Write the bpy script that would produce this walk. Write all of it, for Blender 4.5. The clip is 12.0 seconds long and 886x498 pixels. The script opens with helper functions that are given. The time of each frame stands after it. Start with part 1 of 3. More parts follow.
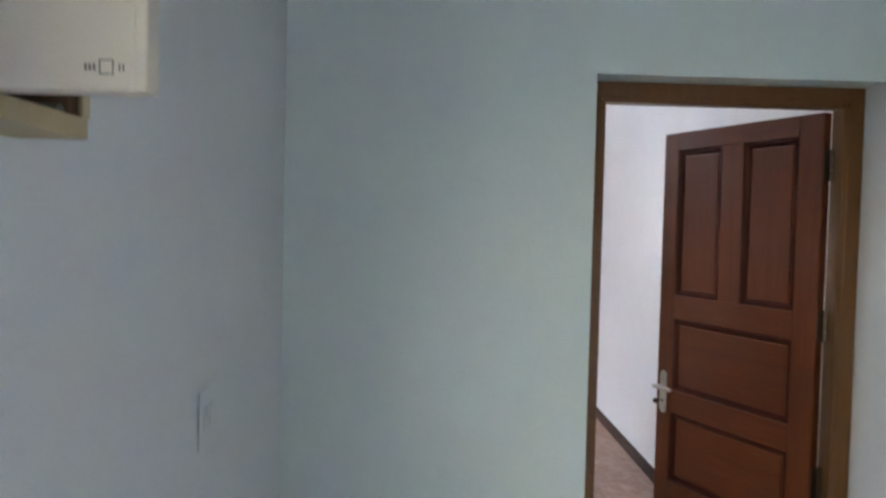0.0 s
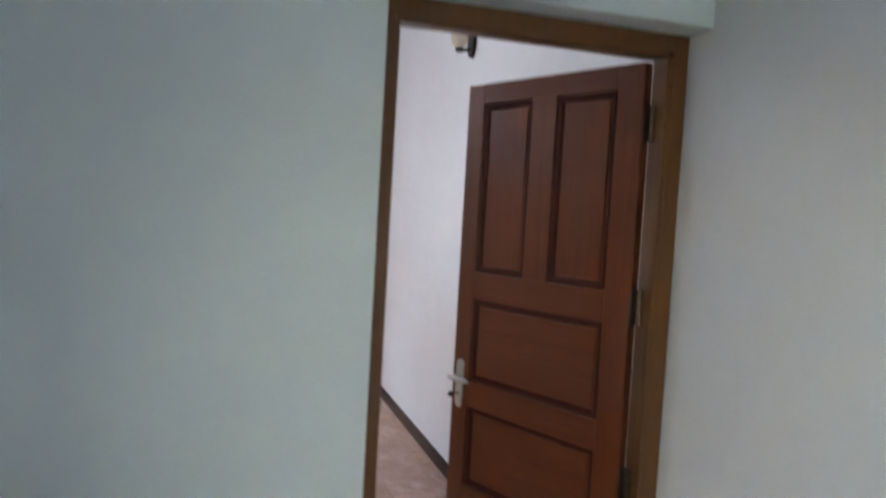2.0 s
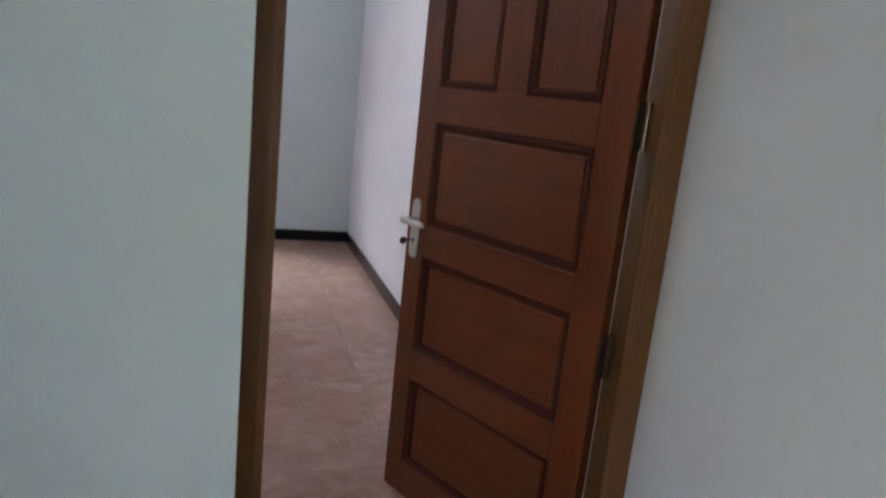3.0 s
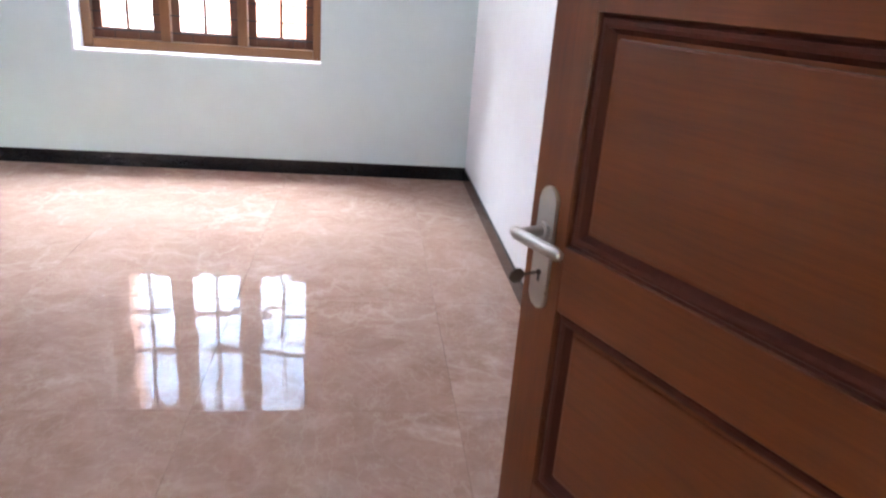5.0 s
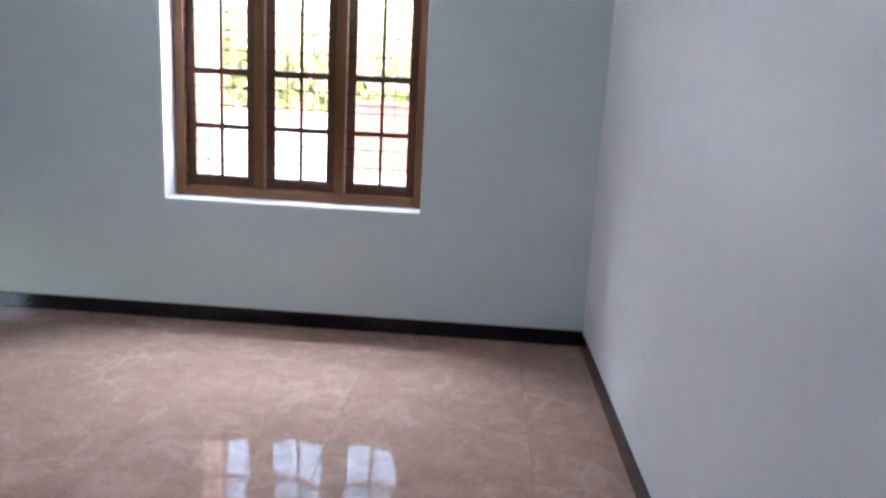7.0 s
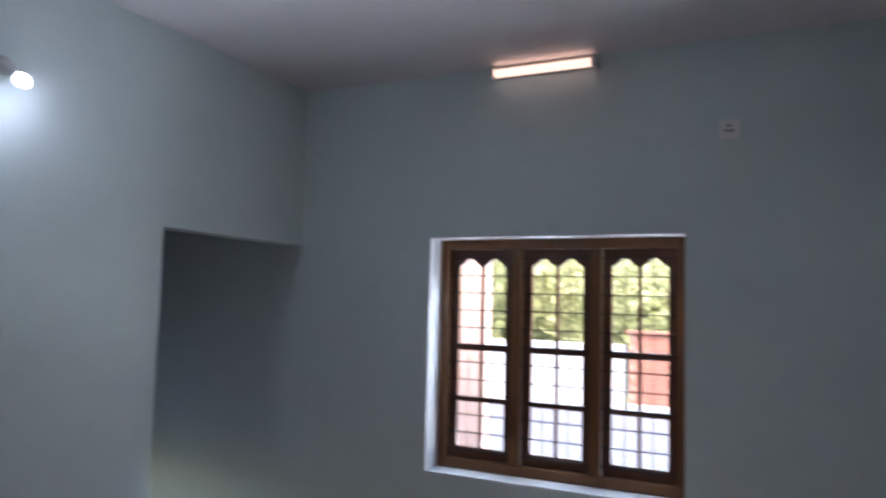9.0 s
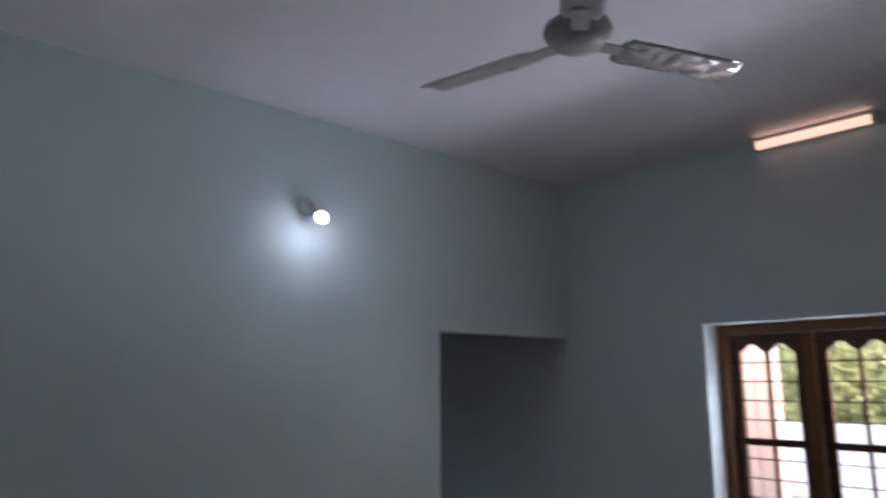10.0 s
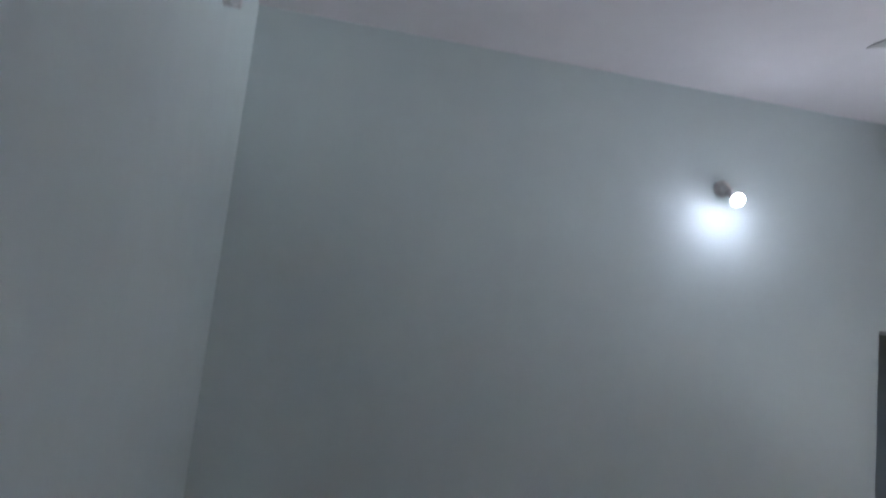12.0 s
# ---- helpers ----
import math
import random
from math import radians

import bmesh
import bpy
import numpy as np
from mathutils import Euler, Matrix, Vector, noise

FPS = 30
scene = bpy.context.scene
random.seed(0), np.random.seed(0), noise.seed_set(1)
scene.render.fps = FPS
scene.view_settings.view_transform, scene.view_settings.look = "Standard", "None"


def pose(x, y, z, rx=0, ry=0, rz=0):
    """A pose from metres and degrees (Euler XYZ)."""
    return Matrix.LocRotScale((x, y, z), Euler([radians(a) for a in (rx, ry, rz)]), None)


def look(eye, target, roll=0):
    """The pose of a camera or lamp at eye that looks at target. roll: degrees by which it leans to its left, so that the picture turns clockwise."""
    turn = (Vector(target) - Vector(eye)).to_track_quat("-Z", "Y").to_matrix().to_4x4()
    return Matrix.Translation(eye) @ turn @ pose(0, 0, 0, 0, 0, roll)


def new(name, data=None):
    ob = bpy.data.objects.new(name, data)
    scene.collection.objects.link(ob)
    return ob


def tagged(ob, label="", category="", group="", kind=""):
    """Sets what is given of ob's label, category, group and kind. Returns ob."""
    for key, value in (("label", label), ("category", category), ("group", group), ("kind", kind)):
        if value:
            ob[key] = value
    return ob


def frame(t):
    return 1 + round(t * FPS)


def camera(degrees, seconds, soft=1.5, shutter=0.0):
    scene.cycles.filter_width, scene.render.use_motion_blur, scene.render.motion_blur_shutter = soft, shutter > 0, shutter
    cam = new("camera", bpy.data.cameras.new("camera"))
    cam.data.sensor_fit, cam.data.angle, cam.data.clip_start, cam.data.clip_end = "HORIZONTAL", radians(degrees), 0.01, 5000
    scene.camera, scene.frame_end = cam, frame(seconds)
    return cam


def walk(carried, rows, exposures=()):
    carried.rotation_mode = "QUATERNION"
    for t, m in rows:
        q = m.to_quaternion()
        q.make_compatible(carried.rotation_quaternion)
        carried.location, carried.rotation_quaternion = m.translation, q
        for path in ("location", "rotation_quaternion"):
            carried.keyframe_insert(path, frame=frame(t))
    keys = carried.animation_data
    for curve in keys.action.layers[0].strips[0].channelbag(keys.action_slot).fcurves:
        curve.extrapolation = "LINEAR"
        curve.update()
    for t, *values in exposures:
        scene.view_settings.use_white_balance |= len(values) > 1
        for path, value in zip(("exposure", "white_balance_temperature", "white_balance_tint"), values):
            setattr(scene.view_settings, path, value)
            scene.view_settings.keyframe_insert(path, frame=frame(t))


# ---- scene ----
cam = camera(63.8, 12.0, soft=2.2, shutter=0.5)
PATH = [
    (0, pose(-0.582, -2.370, 1.612, 87.95, -1.36, -1.30)),
    (0.5, pose(-0.585, -2.348, 1.667, 91.37, -0.77, 0.67)),
    (1, pose(-0.576, -2.271, 1.686, 93.61, -1.19, -3.75)),
    (1.5, pose(-0.522, -2.069, 1.631, 92.84, -1.35, -10.30)),
    (2, pose(-0.414, -1.824, 1.539, 87.13, -3.28, -17.16)),
    (2.5, pose(-0.229, -1.647, 1.392, 83.01, -5.07, -17.41)),
    (3, pose(-0.087, -1.366, 1.318, 77.44, -5.92, -16.23)),
    (3.2, pose(-0.037, -1.238, 1.294, 75.50, -6.38, -15.62)),
    (4.8, pose(0.205, -0.330, 1.244, 69.19, -4.03, -5.59)),
    (5, pose(0.212, -0.226, 1.244, 69.55, -4.05, -5.56)),
    (5.5, pose(0.221, -0.024, 1.266, 69.86, -3.43, -4.14)),
    (6, pose(0.283, 0.246, 1.266, 71.27, -3.78, 2.60)),
    (6.5, pose(0.318, 0.456, 1.305, 73.56, -2.82, 4.49)),
    (6.7, pose(0.305, 0.478, 1.307, 75.40, -2.91, 3.62)),
    (8.3, pose(0.165, 0.358, 1.712, 88.79, -3.63, 7.73)),
    (8.5, pose(0.210, 0.472, 1.715, 90.36, -2.46, 12.14)),
    (9, pose(0.426, 0.600, 1.711, 94.34, -1.51, 26.16)),
    (9.5, pose(0.466, 0.563, 1.783, 96.91, 0.08, 36.96)),
    (10, pose(0.465, 0.556, 1.798, 100.41, 0.34, 47.49)),
    (10.5, pose(0.482, 0.521, 1.782, 103.66, -0.26, 57.47)),
    (11, pose(0.471, 0.531, 1.802, 105.69, -1.78, 68.25)),
    (11.5, pose(0.450, 0.455, 1.765, 104.22, -2.93, 75.03)),
    (12, pose(0.479, 0.508, 1.761, 97.87, -6.26, 78.43)),
]
EXPOSURES = [(0.0, 7.3, 6750, 17), (0.7, 7.5, 6750, 17), (1.5, 7.6, 6800, 17), (2.0, 7.25, 6750, 18), (2.5, 7.05, 6700, 19), (3.0, 6.95, 6650, 20), (5.0, 7.9, 6650, 19), (5.5, 7.65, 6500, 19), (6.0, 7.35, 6400, 19), (6.7, 6.9, 6300, 18), (8.3, 5.95, 6200, 16), (9.0, 5.4, 6200, 16), (10.0, 4.85, 6300, 16), (11.0, 4.95, 6350, 16), (12.0, 5.55, 6450, 16)]
walk(cam, PATH, EXPOSURES)

# ---- light ----
world = bpy.data.worlds.new("sky")
scene.world = world
world.use_nodes = True
wn = world.node_tree
sky = wn.nodes.new("ShaderNodeTexSky")
sky.sky_type = "NISHITA"
sky.sun_disc = False
sky.sun_elevation = radians(52)
sky.sun_rotation = radians(128)
sky.air_density, sky.dust_density = 1.6, 3.0
wn.links.new(sky.outputs[0], wn.nodes["Background"].inputs[0])
wn.nodes["Background"].inputs[1].default_value = 0.05
sun = new("sun", bpy.data.lights.new("sun", "SUN"))
sun.data.energy, sun.data.angle, sun.data.color = 0.55, radians(12), (1.0, 0.95, 0.87)
SUN_FROM = Vector((math.sin(radians(128)) * math.cos(radians(52)), math.cos(radians(128)) * math.cos(radians(52)), math.sin(radians(52))))
sun.matrix_world = look(SUN_FROM * 30, (0, 0, 0))

# skylight falling down through the bedroom window
skylight = new("window_skylight", bpy.data.lights.new("window_skylight", "AREA"))
skylight.data.shape, skylight.data.size, skylight.data.size_y = "RECTANGLE", 1.45, 0.42
skylight.data.energy, skylight.data.spread, skylight.data.color = 2.5, radians(120), (0.74, 0.89, 1.0)
skylight.matrix_world = look((-0.82, 5.02, 2.49), (-0.82, 5.02 - math.cos(radians(25)), 2.49 - math.sin(radians(25))))

# unseen fill lamp added for daylight thrown up from the pale paved yard under the window
yard_light = new("yard_fill_lamp", bpy.data.lights.new("yard_fill_lamp", "AREA"))
yard_light.data.shape, yard_light.data.size, yard_light.data.size_y = "RECTANGLE", 2.6, 0.45
yard_light.data.energy, yard_light.data.spread, yard_light.data.color = 3.5, radians(150), (0.84, 0.91, 1.0)
yard_light.matrix_world = look((-0.50, 7.2, -0.12), (-0.62, 7.2 - math.cos(radians(22)), -0.12 + math.sin(radians(22))))

# plan of the place, in metres
RX0, RX1, RY0, RY1, H = -2.503, 0.898, 0.165, 4.433, 3.11   # the bedroom
HX0, HX1, HY0, HY1 = -1.035, 0.882, -6.0, -0.100          # the hall in front of it
NICHE_Y, NICHE_Z = 3.255, 2.069                            # opening to the dressing passage
WX0, WX1, WZ0, WZ1 = -1.565, -0.070, 0.704, 2.111          # window opening


# ---- materials ----
def nodes_of(name):
    m = bpy.data.materials.new(name)
    m.use_nodes = True
    return m, m.node_tree, m.node_tree.nodes["Principled BSDF"]


def add(nt, kind, **values):
    n = nt.nodes.new("ShaderNode" + kind)
    for key, v in values.items():
        n.inputs[key.replace("_", " ")].default_value = v
    return n


def coords(nt, scale=(1, 1, 1), which="Object"):
    tc, mp = nt.nodes.new("ShaderNodeTexCoord"), nt.nodes.new("ShaderNodeMapping")
    mp.inputs["Scale"].default_value = scale
    nt.links.new(tc.outputs[which], mp.inputs["Vector"])
    return mp.outputs["Vector"]


def ramp(nt, fac, stops):
    r = nt.nodes.new("ShaderNodeValToRGB")
    while len(r.color_ramp.elements) < len(stops):
        r.color_ramp.elements.new(0.5)
    for e, (at, col) in zip(r.color_ramp.elements, stops):
        e.position, e.color = at, (*col, 1)
    nt.links.new(fac, r.inputs["Fac"])
    return r.outputs["Color"]


def mixed(nt, fac, a, b, mode="MIX"):
    m = nt.nodes.new("ShaderNodeMixRGB")
    m.blend_type = mode
    for sock, v in ((m.inputs[0], fac), (m.inputs[1], a), (m.inputs[2], b)):
        if isinstance(v, bpy.types.NodeSocket):
            nt.links.new(v, sock)
        elif isinstance(v, (int, float)):
            sock.default_value = v
        else:
            sock.default_value = (*v, 1)
    return m.outputs[0]


def bumped(nt, bsdf, height, strength, distance):
    b = nt.nodes.new("ShaderNodeBump")
    b.inputs["Strength"].default_value, b.inputs["Distance"].default_value = strength, distance
    nt.links.new(height, b.inputs["Height"])
    nt.links.new(b.outputs[0], bsdf.inputs["Normal"])


def shade(c, k):
    return tuple(min(1, v * k) for v in c)


def paint(name, col, rough=0.5, wear=0.05):
    m, nt, b = nodes_of(name)
    v = coords(nt)
    big = add(nt, "TexNoise", Scale=1.3, Detail=3.0)
    fine = add(nt, "TexNoise", Scale=90.0, Detail=2.0)
    roll = add(nt, "TexNoise", Scale=9.0, Detail=4.0)
    for n in (big, fine, roll):
        nt.links.new(v, n.inputs["Vector"])
    c = ramp(nt, big.outputs["Fac"], [(0.35, shade(col, 1 - wear)), (0.65, col)])
    c = mixed(nt, 0.35, c, ramp(nt, roll.outputs["Fac"], [(0.3, shade(col, 1 - wear)), (0.7, shade(col, 1 + wear / 2))]))
    nt.links.new(c, b.inputs["Base Color"])
    b.inputs["Roughness"].default_value = rough
    b.inputs["Specular IOR Level"].default_value = 0.35
    bumped(nt, b, fine.outputs["Fac"], 0.12, 0.002)
    return m


def wood(name, dark, light, grain=(40, 40, 2.2), rough=0.32, coat=0.12, gloss=0.35):
    m, nt, b = nodes_of(name)
    v = coords(nt, grain)
    n1 = add(nt, "TexNoise", Scale=1.0, Detail=6.0, Roughness=0.62, Distortion=0.4)
    n2 = add(nt, "TexNoise", Scale=5.0, Detail=3.0, Roughness=0.7)
    v2 = coords(nt, (1.4, 1.4, 1.4))
    n3 = add(nt, "TexNoise", Scale=1.0, Detail=3.0)
    nt.links.new(v, n1.inputs["Vector"]), nt.links.new(v, n2.inputs["Vector"]), nt.links.new(v2, n3.inputs["Vector"])
    c = ramp(nt, n1.outputs["Fac"], [(0.25, dark), (0.5, tuple((a + q) / 2 for a, q in zip(dark, light))), (0.75, light)])
    c = mixed(nt, 0.30, c, ramp(nt, n2.outputs["Fac"], [(0.35, shade(dark, 0.75)), (0.6, light)]))
    c = mixed(nt, 0.35, c, ramp(nt, n3.outputs["Fac"], [(0.3, dark), (0.7, light)]))
    nt.links.new(c, b.inputs["Base Color"])
    rr = ramp(nt, n3.outputs["Fac"], [(0.3, (rough * 0.85,) * 3), (0.7, (rough * 1.25,) * 3)])
    nt.links.new(rr, b.inputs["Roughness"])
    b.inputs["Specular IOR Level"].default_value = gloss
    b.inputs["Coat Weight"].default_value, b.inputs["Coat Roughness"].default_value = coat, 0.22
    bumped(nt, b, n2.outputs["Fac"], 0.10, 0.0008)
    return m


def plain(name, col, rough=0.4, metal=0.0, wear=0.12, scale=14.0, bump=0.06):
    m, nt, b = nodes_of(name)
    v = coords(nt)
    n1, n2 = add(nt, "TexNoise", Scale=scale, Detail=4.0), add(nt, "TexNoise", Scale=scale * 9, Detail=2.0)
    nt.links.new(v, n1.inputs["Vector"]), nt.links.new(v, n2.inputs["Vector"])
    nt.links.new(ramp(nt, n1.outputs["Fac"], [(0.3, shade(col, 1 - wear)), (0.7, shade(col, 1 + wear * 0.4))]), b.inputs["Base Color"])
    nt.links.new(ramp(nt, n1.outputs["Fac"], [(0.3, (rough * 0.8,) * 3), (0.7, (min(1, rough * 1.2),) * 3)]), b.inputs["Roughness"])
    b.inputs["Metallic"].default_value = metal
    bumped(nt, b, n2.outputs["Fac"], bump, 0.001)
    return m


def marble_tile(name):
    m, nt, b = nodes_of(name)
    info = nt.nodes.new("ShaderNodeObjectInfo")
    geo = nt.nodes.new("ShaderNodeNewGeometry")
    shift = nt.nodes.new("ShaderNodeVectorMath")
    shift.operation = "MULTIPLY_ADD"
    shift.inputs[1].default_value = (1, 1, 1)
    mul = nt.nodes.new("ShaderNodeVectorMath")
    mul.operation = "SCALE"
    mul.inputs["Scale"].default_value = 37.0
    comb = nt.nodes.new("ShaderNodeCombineXYZ")
    for k in range(3):
        nt.links.new(info.outputs["Random"], comb.inputs[k])
    nt.links.new(comb.outputs[0], mul.inputs[0])
    nt.links.new(geo.outputs["Position"], shift.inputs[0])
    nt.links.new(mul.outputs[0], shift.inputs[2])
    v = shift.outputs[0]
    warp = add(nt, "TexNoise", Scale=2.2, Detail=5.0, Roughness=0.6, Distortion=0.8)
    cloud = add(nt, "TexNoise", Scale=4.5, Detail=6.0, Roughness=0.65, Distortion=1.2)
    grain = add(nt, "TexNoise", Scale=38.0, Detail=4.0, Roughness=0.7)
    for n in (warp, cloud, grain):
        nt.links.new(v, n.inputs["Vector"])
    warped = nt.nodes.new("ShaderNodeVectorMath")
    warped.operation = "MULTIPLY_ADD"
    warped.inputs[1].default_value = (0.55, 0.55, 0.55)
    nt.links.new(warp.outputs["Color"], warped.inputs[0])
    nt.links.new(v, warped.inputs[2])
    vein = add(nt, "TexVoronoi", Scale=4.2)
    vein.feature = "DISTANCE_TO_EDGE"
    nt.links.new(warped.outputs[0], vein.inputs["Vector"])
    vein2 = add(nt, "TexVoronoi", Scale=10.0)
    vein2.feature = "DISTANCE_TO_EDGE"
    nt.links.new(warped.outputs[0], vein2.inputs["Vector"])
    c = ramp(nt, cloud.outputs["Fac"], [(0.28, (0.29, 0.168, 0.123)), (0.5, (0.365, 0.225, 0.172)), (0.72, (0.45, 0.30, 0.243))])
    c = mixed(nt, 0.25, c, ramp(nt, grain.outputs["Fac"], [(0.3, (0.29, 0.17, 0.125)), (0.7, (0.45, 0.302, 0.247))]))
    k1 = ramp(nt, vein.outputs["Distance"], [(0.0, (0.20, 0.20, 0.20)), (0.04, (0.08, 0.08, 0.08)), (0.12, (0, 0, 0))])
    patch = add(nt, "TexNoise", Scale=2.6, Detail=2.0)
    nt.links.new(v, patch.inputs["Vector"])
    k1 = mixed(nt, 1.0, k1, ramp(nt, patch.outputs["Fac"], [(0.42, (0, 0, 0)), (0.62, (1, 1, 1))]), "MULTIPLY")
    c = mixed(nt, k1, c, (0.74, 0.62, 0.52))
    k2 = ramp(nt, vein2.outputs["Distance"], [(0.0, (0.13, 0.13, 0.13)), (0.05, (0, 0, 0))])
    c = mixed(nt, k2, c, (0.70, 0.57, 0.46))
    nt.links.new(c, b.inputs["Base Color"])
    b.inputs["Roughness"].default_value = 0.02
    b.inputs["Specular IOR Level"].default_value = 0.07
    wave = add(nt, "TexNoise", Scale=5.0, Detail=1.5)
    nt.links.new(v, wave.inputs["Vector"])
    bumped(nt, b, wave.outputs["Fac"], 1.0, 0.0022)
    return m


def glass(name):
    m, nt, b = nodes_of(name)
    b.inputs["Base Color"].default_value = (0.96, 0.98, 0.97, 1)
    b.inputs["Transmission Weight"].default_value = 1.0
    b.inputs["Roughness"].default_value = 0.0
    b.inputs["IOR"].default_value = 1.45
    # faint upright reeding of the cast glass
    wv = add(nt, "TexWave", Scale=9.0, Distortion=0.6, Detail=1.0)
    wv.bands_direction = "X"
    nt.links.new(coords(nt), wv.inputs["Vector"])
    bumped(nt, b, wv.outputs["Fac"], 0.35, 0.002)
    return m


def glow(name, col, strength):
    m, nt, b = nodes_of(name)
    b.inputs["Base Color"].default_value = (0.9, 0.9, 0.88, 1)
    b.inputs["Emission Color"].default_value = (*col, 1)
    b.inputs["Emission Strength"].default_value = strength
    return m


def leafy(name, dark, light):
    m, nt, b = nodes_of(name)
    geo = nt.nodes.new("ShaderNodeNewGeometry")
    nt.links.new(ramp(nt, geo.outputs["Random Per Island"], [(0.0, dark), (1.0, light)]), b.inputs["Base Color"])
    b.inputs["Roughness"].default_value = 0.5
    tr = nt.nodes.new("ShaderNodeBsdfTranslucent")
    mx = nt.nodes.new("ShaderNodeMixShader")
    mx.inputs[0].default_value = 0.45
    nt.links.new(ramp(nt, geo.outputs["Random Per Island"], [(0.0, shade(dark, 1.6)), (1.0, shade(light, 1.6))]), tr.inputs["Color"])
    nt.links.new(b.outputs[0], mx.inputs[1])
    nt.links.new(tr.outputs[0], mx.inputs[2])
    nt.links.new(mx.outputs[0], nt.nodes["Material Output"].inputs["Surface"])
    return m


MINT = paint("mint wall paint", (0.70, 0.79, 0.785))
WHITE = paint("white wall paint", (0.83, 0.83, 0.85))
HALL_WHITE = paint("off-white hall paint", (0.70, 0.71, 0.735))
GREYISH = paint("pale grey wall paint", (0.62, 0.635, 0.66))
CEIL = paint("ceiling paint", (0.82, 0.80, 0.82), 0.7)
REVEAL = paint("white reveal paint", (0.85, 0.85, 0.88))
TEAK_V = wood("polished door wood upright", (0.077, 0.0175, 0.0058), (0.182, 0.046, 0.0130), (34, 34, 1.6))
TEAK_H = wood("polished door wood level", (0.077, 0.0175, 0.0058), (0.182, 0.046, 0.0130), (1.6, 34, 34))
MOULD = wood("dark door moulding", (0.034, 0.006, 0.003), (0.085, 0.017, 0.008), (20, 20, 4), 0.55, 0.0, 0.22)
FRAME_W = wood("door frame wood", (0.094, 0.038, 0.0115), (0.182, 0.077, 0.023), (30, 30, 1.8), 0.38)
WIN_W = wood("window frame wood", (0.135, 0.053, 0.019), (0.25, 0.108, 0.042), (30, 30, 2.0), 0.36)
WIN_H = wood("window frame wood level", (0.135, 0.053, 0.019), (0.25, 0.108, 0.042), (2.0, 30, 30), 0.36)
SASH_W = wood("window sash wood", (0.075, 0.026, 0.014), (0.16, 0.058, 0.028), (30, 30, 2.4), 0.36)
GRANITE = plain("black granite", (0.016, 0.016, 0.018), 0.12, 0, 0.4, 120.0, 0.02)
TILE = marble_tile("beige marble floor tile")
GROUT = plain("tile grout", (0.27, 0.19, 0.14), 0.8)
STEEL = plain("brushed steel", (0.58, 0.55, 0.52), 0.34, 1.0, 0.08, 40.0, 0.012)
IRON = plain("dark iron", (0.035, 0.028, 0.026), 0.5, 0.3)
BRONZE = plain("dull hinge metal", (0.10, 0.075, 0.06), 0.4, 0.9)
KEYHOLE = plain("keyhole black", (0.01, 0.01, 0.01), 0.6)
PLASTIC = plain("white plastic", (0.74, 0.73, 0.72), 0.35, 0, 0.05)
PLATE = plain("bright plastic plate", (0.88, 0.87, 0.86), 0.3, 0, 0.03)
CREAM = plain("cream painted metal", (0.60, 0.53, 0.46), 0.38, 0, 0.06, 6.0)
YELLOWED = plain("yellowed box", (0.46, 0.36, 0.21), 0.45, 0, 0.15, 9.0)
RUST = plain("brown box inside", (0.16, 0.085, 0.04), 0.7, 0, 0.5, 30.0)
BEIGE_P = plain("beige plastic", (0.50, 0.42, 0.25), 0.4, 0, 0.08)
INK = plain("grey print", (0.16, 0.15, 0.14), 0.6)
FANGREY = plain("fan enamel", (0.43, 0.415, 0.40), 0.32, 0, 0.06)
FILM = plain("fan packing film", (0.76, 0.70, 0.67), 0.10, 0.62, 0.30, 18.0, 0.5)
PANE = glass("window glass")
BULB = glow("lit bulb", (0.76, 0.84, 1.0), 2.9)
SHADE_GLASS = plain("cream glass shade", (0.66, 0.56, 0.42), 0.25, 0, 0.06)
TUBE = glow("lit tube", (1.0, 0.62, 0.46), 0.040)
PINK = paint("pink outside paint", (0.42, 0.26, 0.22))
# pale concrete; colour set nearly black to hold down the yard's glare
PAVING = plain("pale paving dimmed in colour", (0.056, 0.055, 0.068), 0.8, 0, 0.15, 3.0, 0.2)
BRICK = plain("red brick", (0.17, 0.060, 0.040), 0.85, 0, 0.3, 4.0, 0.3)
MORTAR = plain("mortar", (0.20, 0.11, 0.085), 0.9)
# white plaster, its colour darkened to keep outdoor light from clipping
PLASTER = paint("white outside plaster dimmed in colour", (0.26, 0.26, 0.29), 0.8)
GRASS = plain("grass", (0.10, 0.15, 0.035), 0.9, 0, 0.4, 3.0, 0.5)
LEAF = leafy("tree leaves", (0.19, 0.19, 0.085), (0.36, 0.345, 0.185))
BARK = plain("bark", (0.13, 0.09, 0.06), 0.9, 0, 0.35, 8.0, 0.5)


# ---- mesh tools ----
def mesh_of(name, bm, mat, smooth=False):
    me = bpy.data.meshes.new(name)
    bmesh.ops.recalc_face_normals(bm, faces=bm.faces)
    bm.to_mesh(me)
    bm.free()
    me.materials.append(mat)
    if smooth:
        for p in me.polygons:
            p.use_smooth = True
    return me


def part(name, bm, mat, parent, label="", m=None, smooth=False):
    ob = new(name, mesh_of(name, bm, mat, smooth))
    ob.parent = parent
    if m is not None:
        ob.matrix_basis = m
    if label:
        tagged(ob, label)
    return ob


def thing(name, label, category, m=None, group="", kind=""):
    ob = new(name)
    ob.empty_display_size = 0.05
    if m is not None:
        ob.matrix_basis = m
    return tagged(ob, label, category, group, kind)


def solid(name, bm, mat, label, category="", kind="", m=None, group="", smooth=False):
    ob = new(name, mesh_of(name, bm, mat, smooth))
    if m is not None:
        ob.matrix_basis = m
    return tagged(ob, label, category, group, kind)


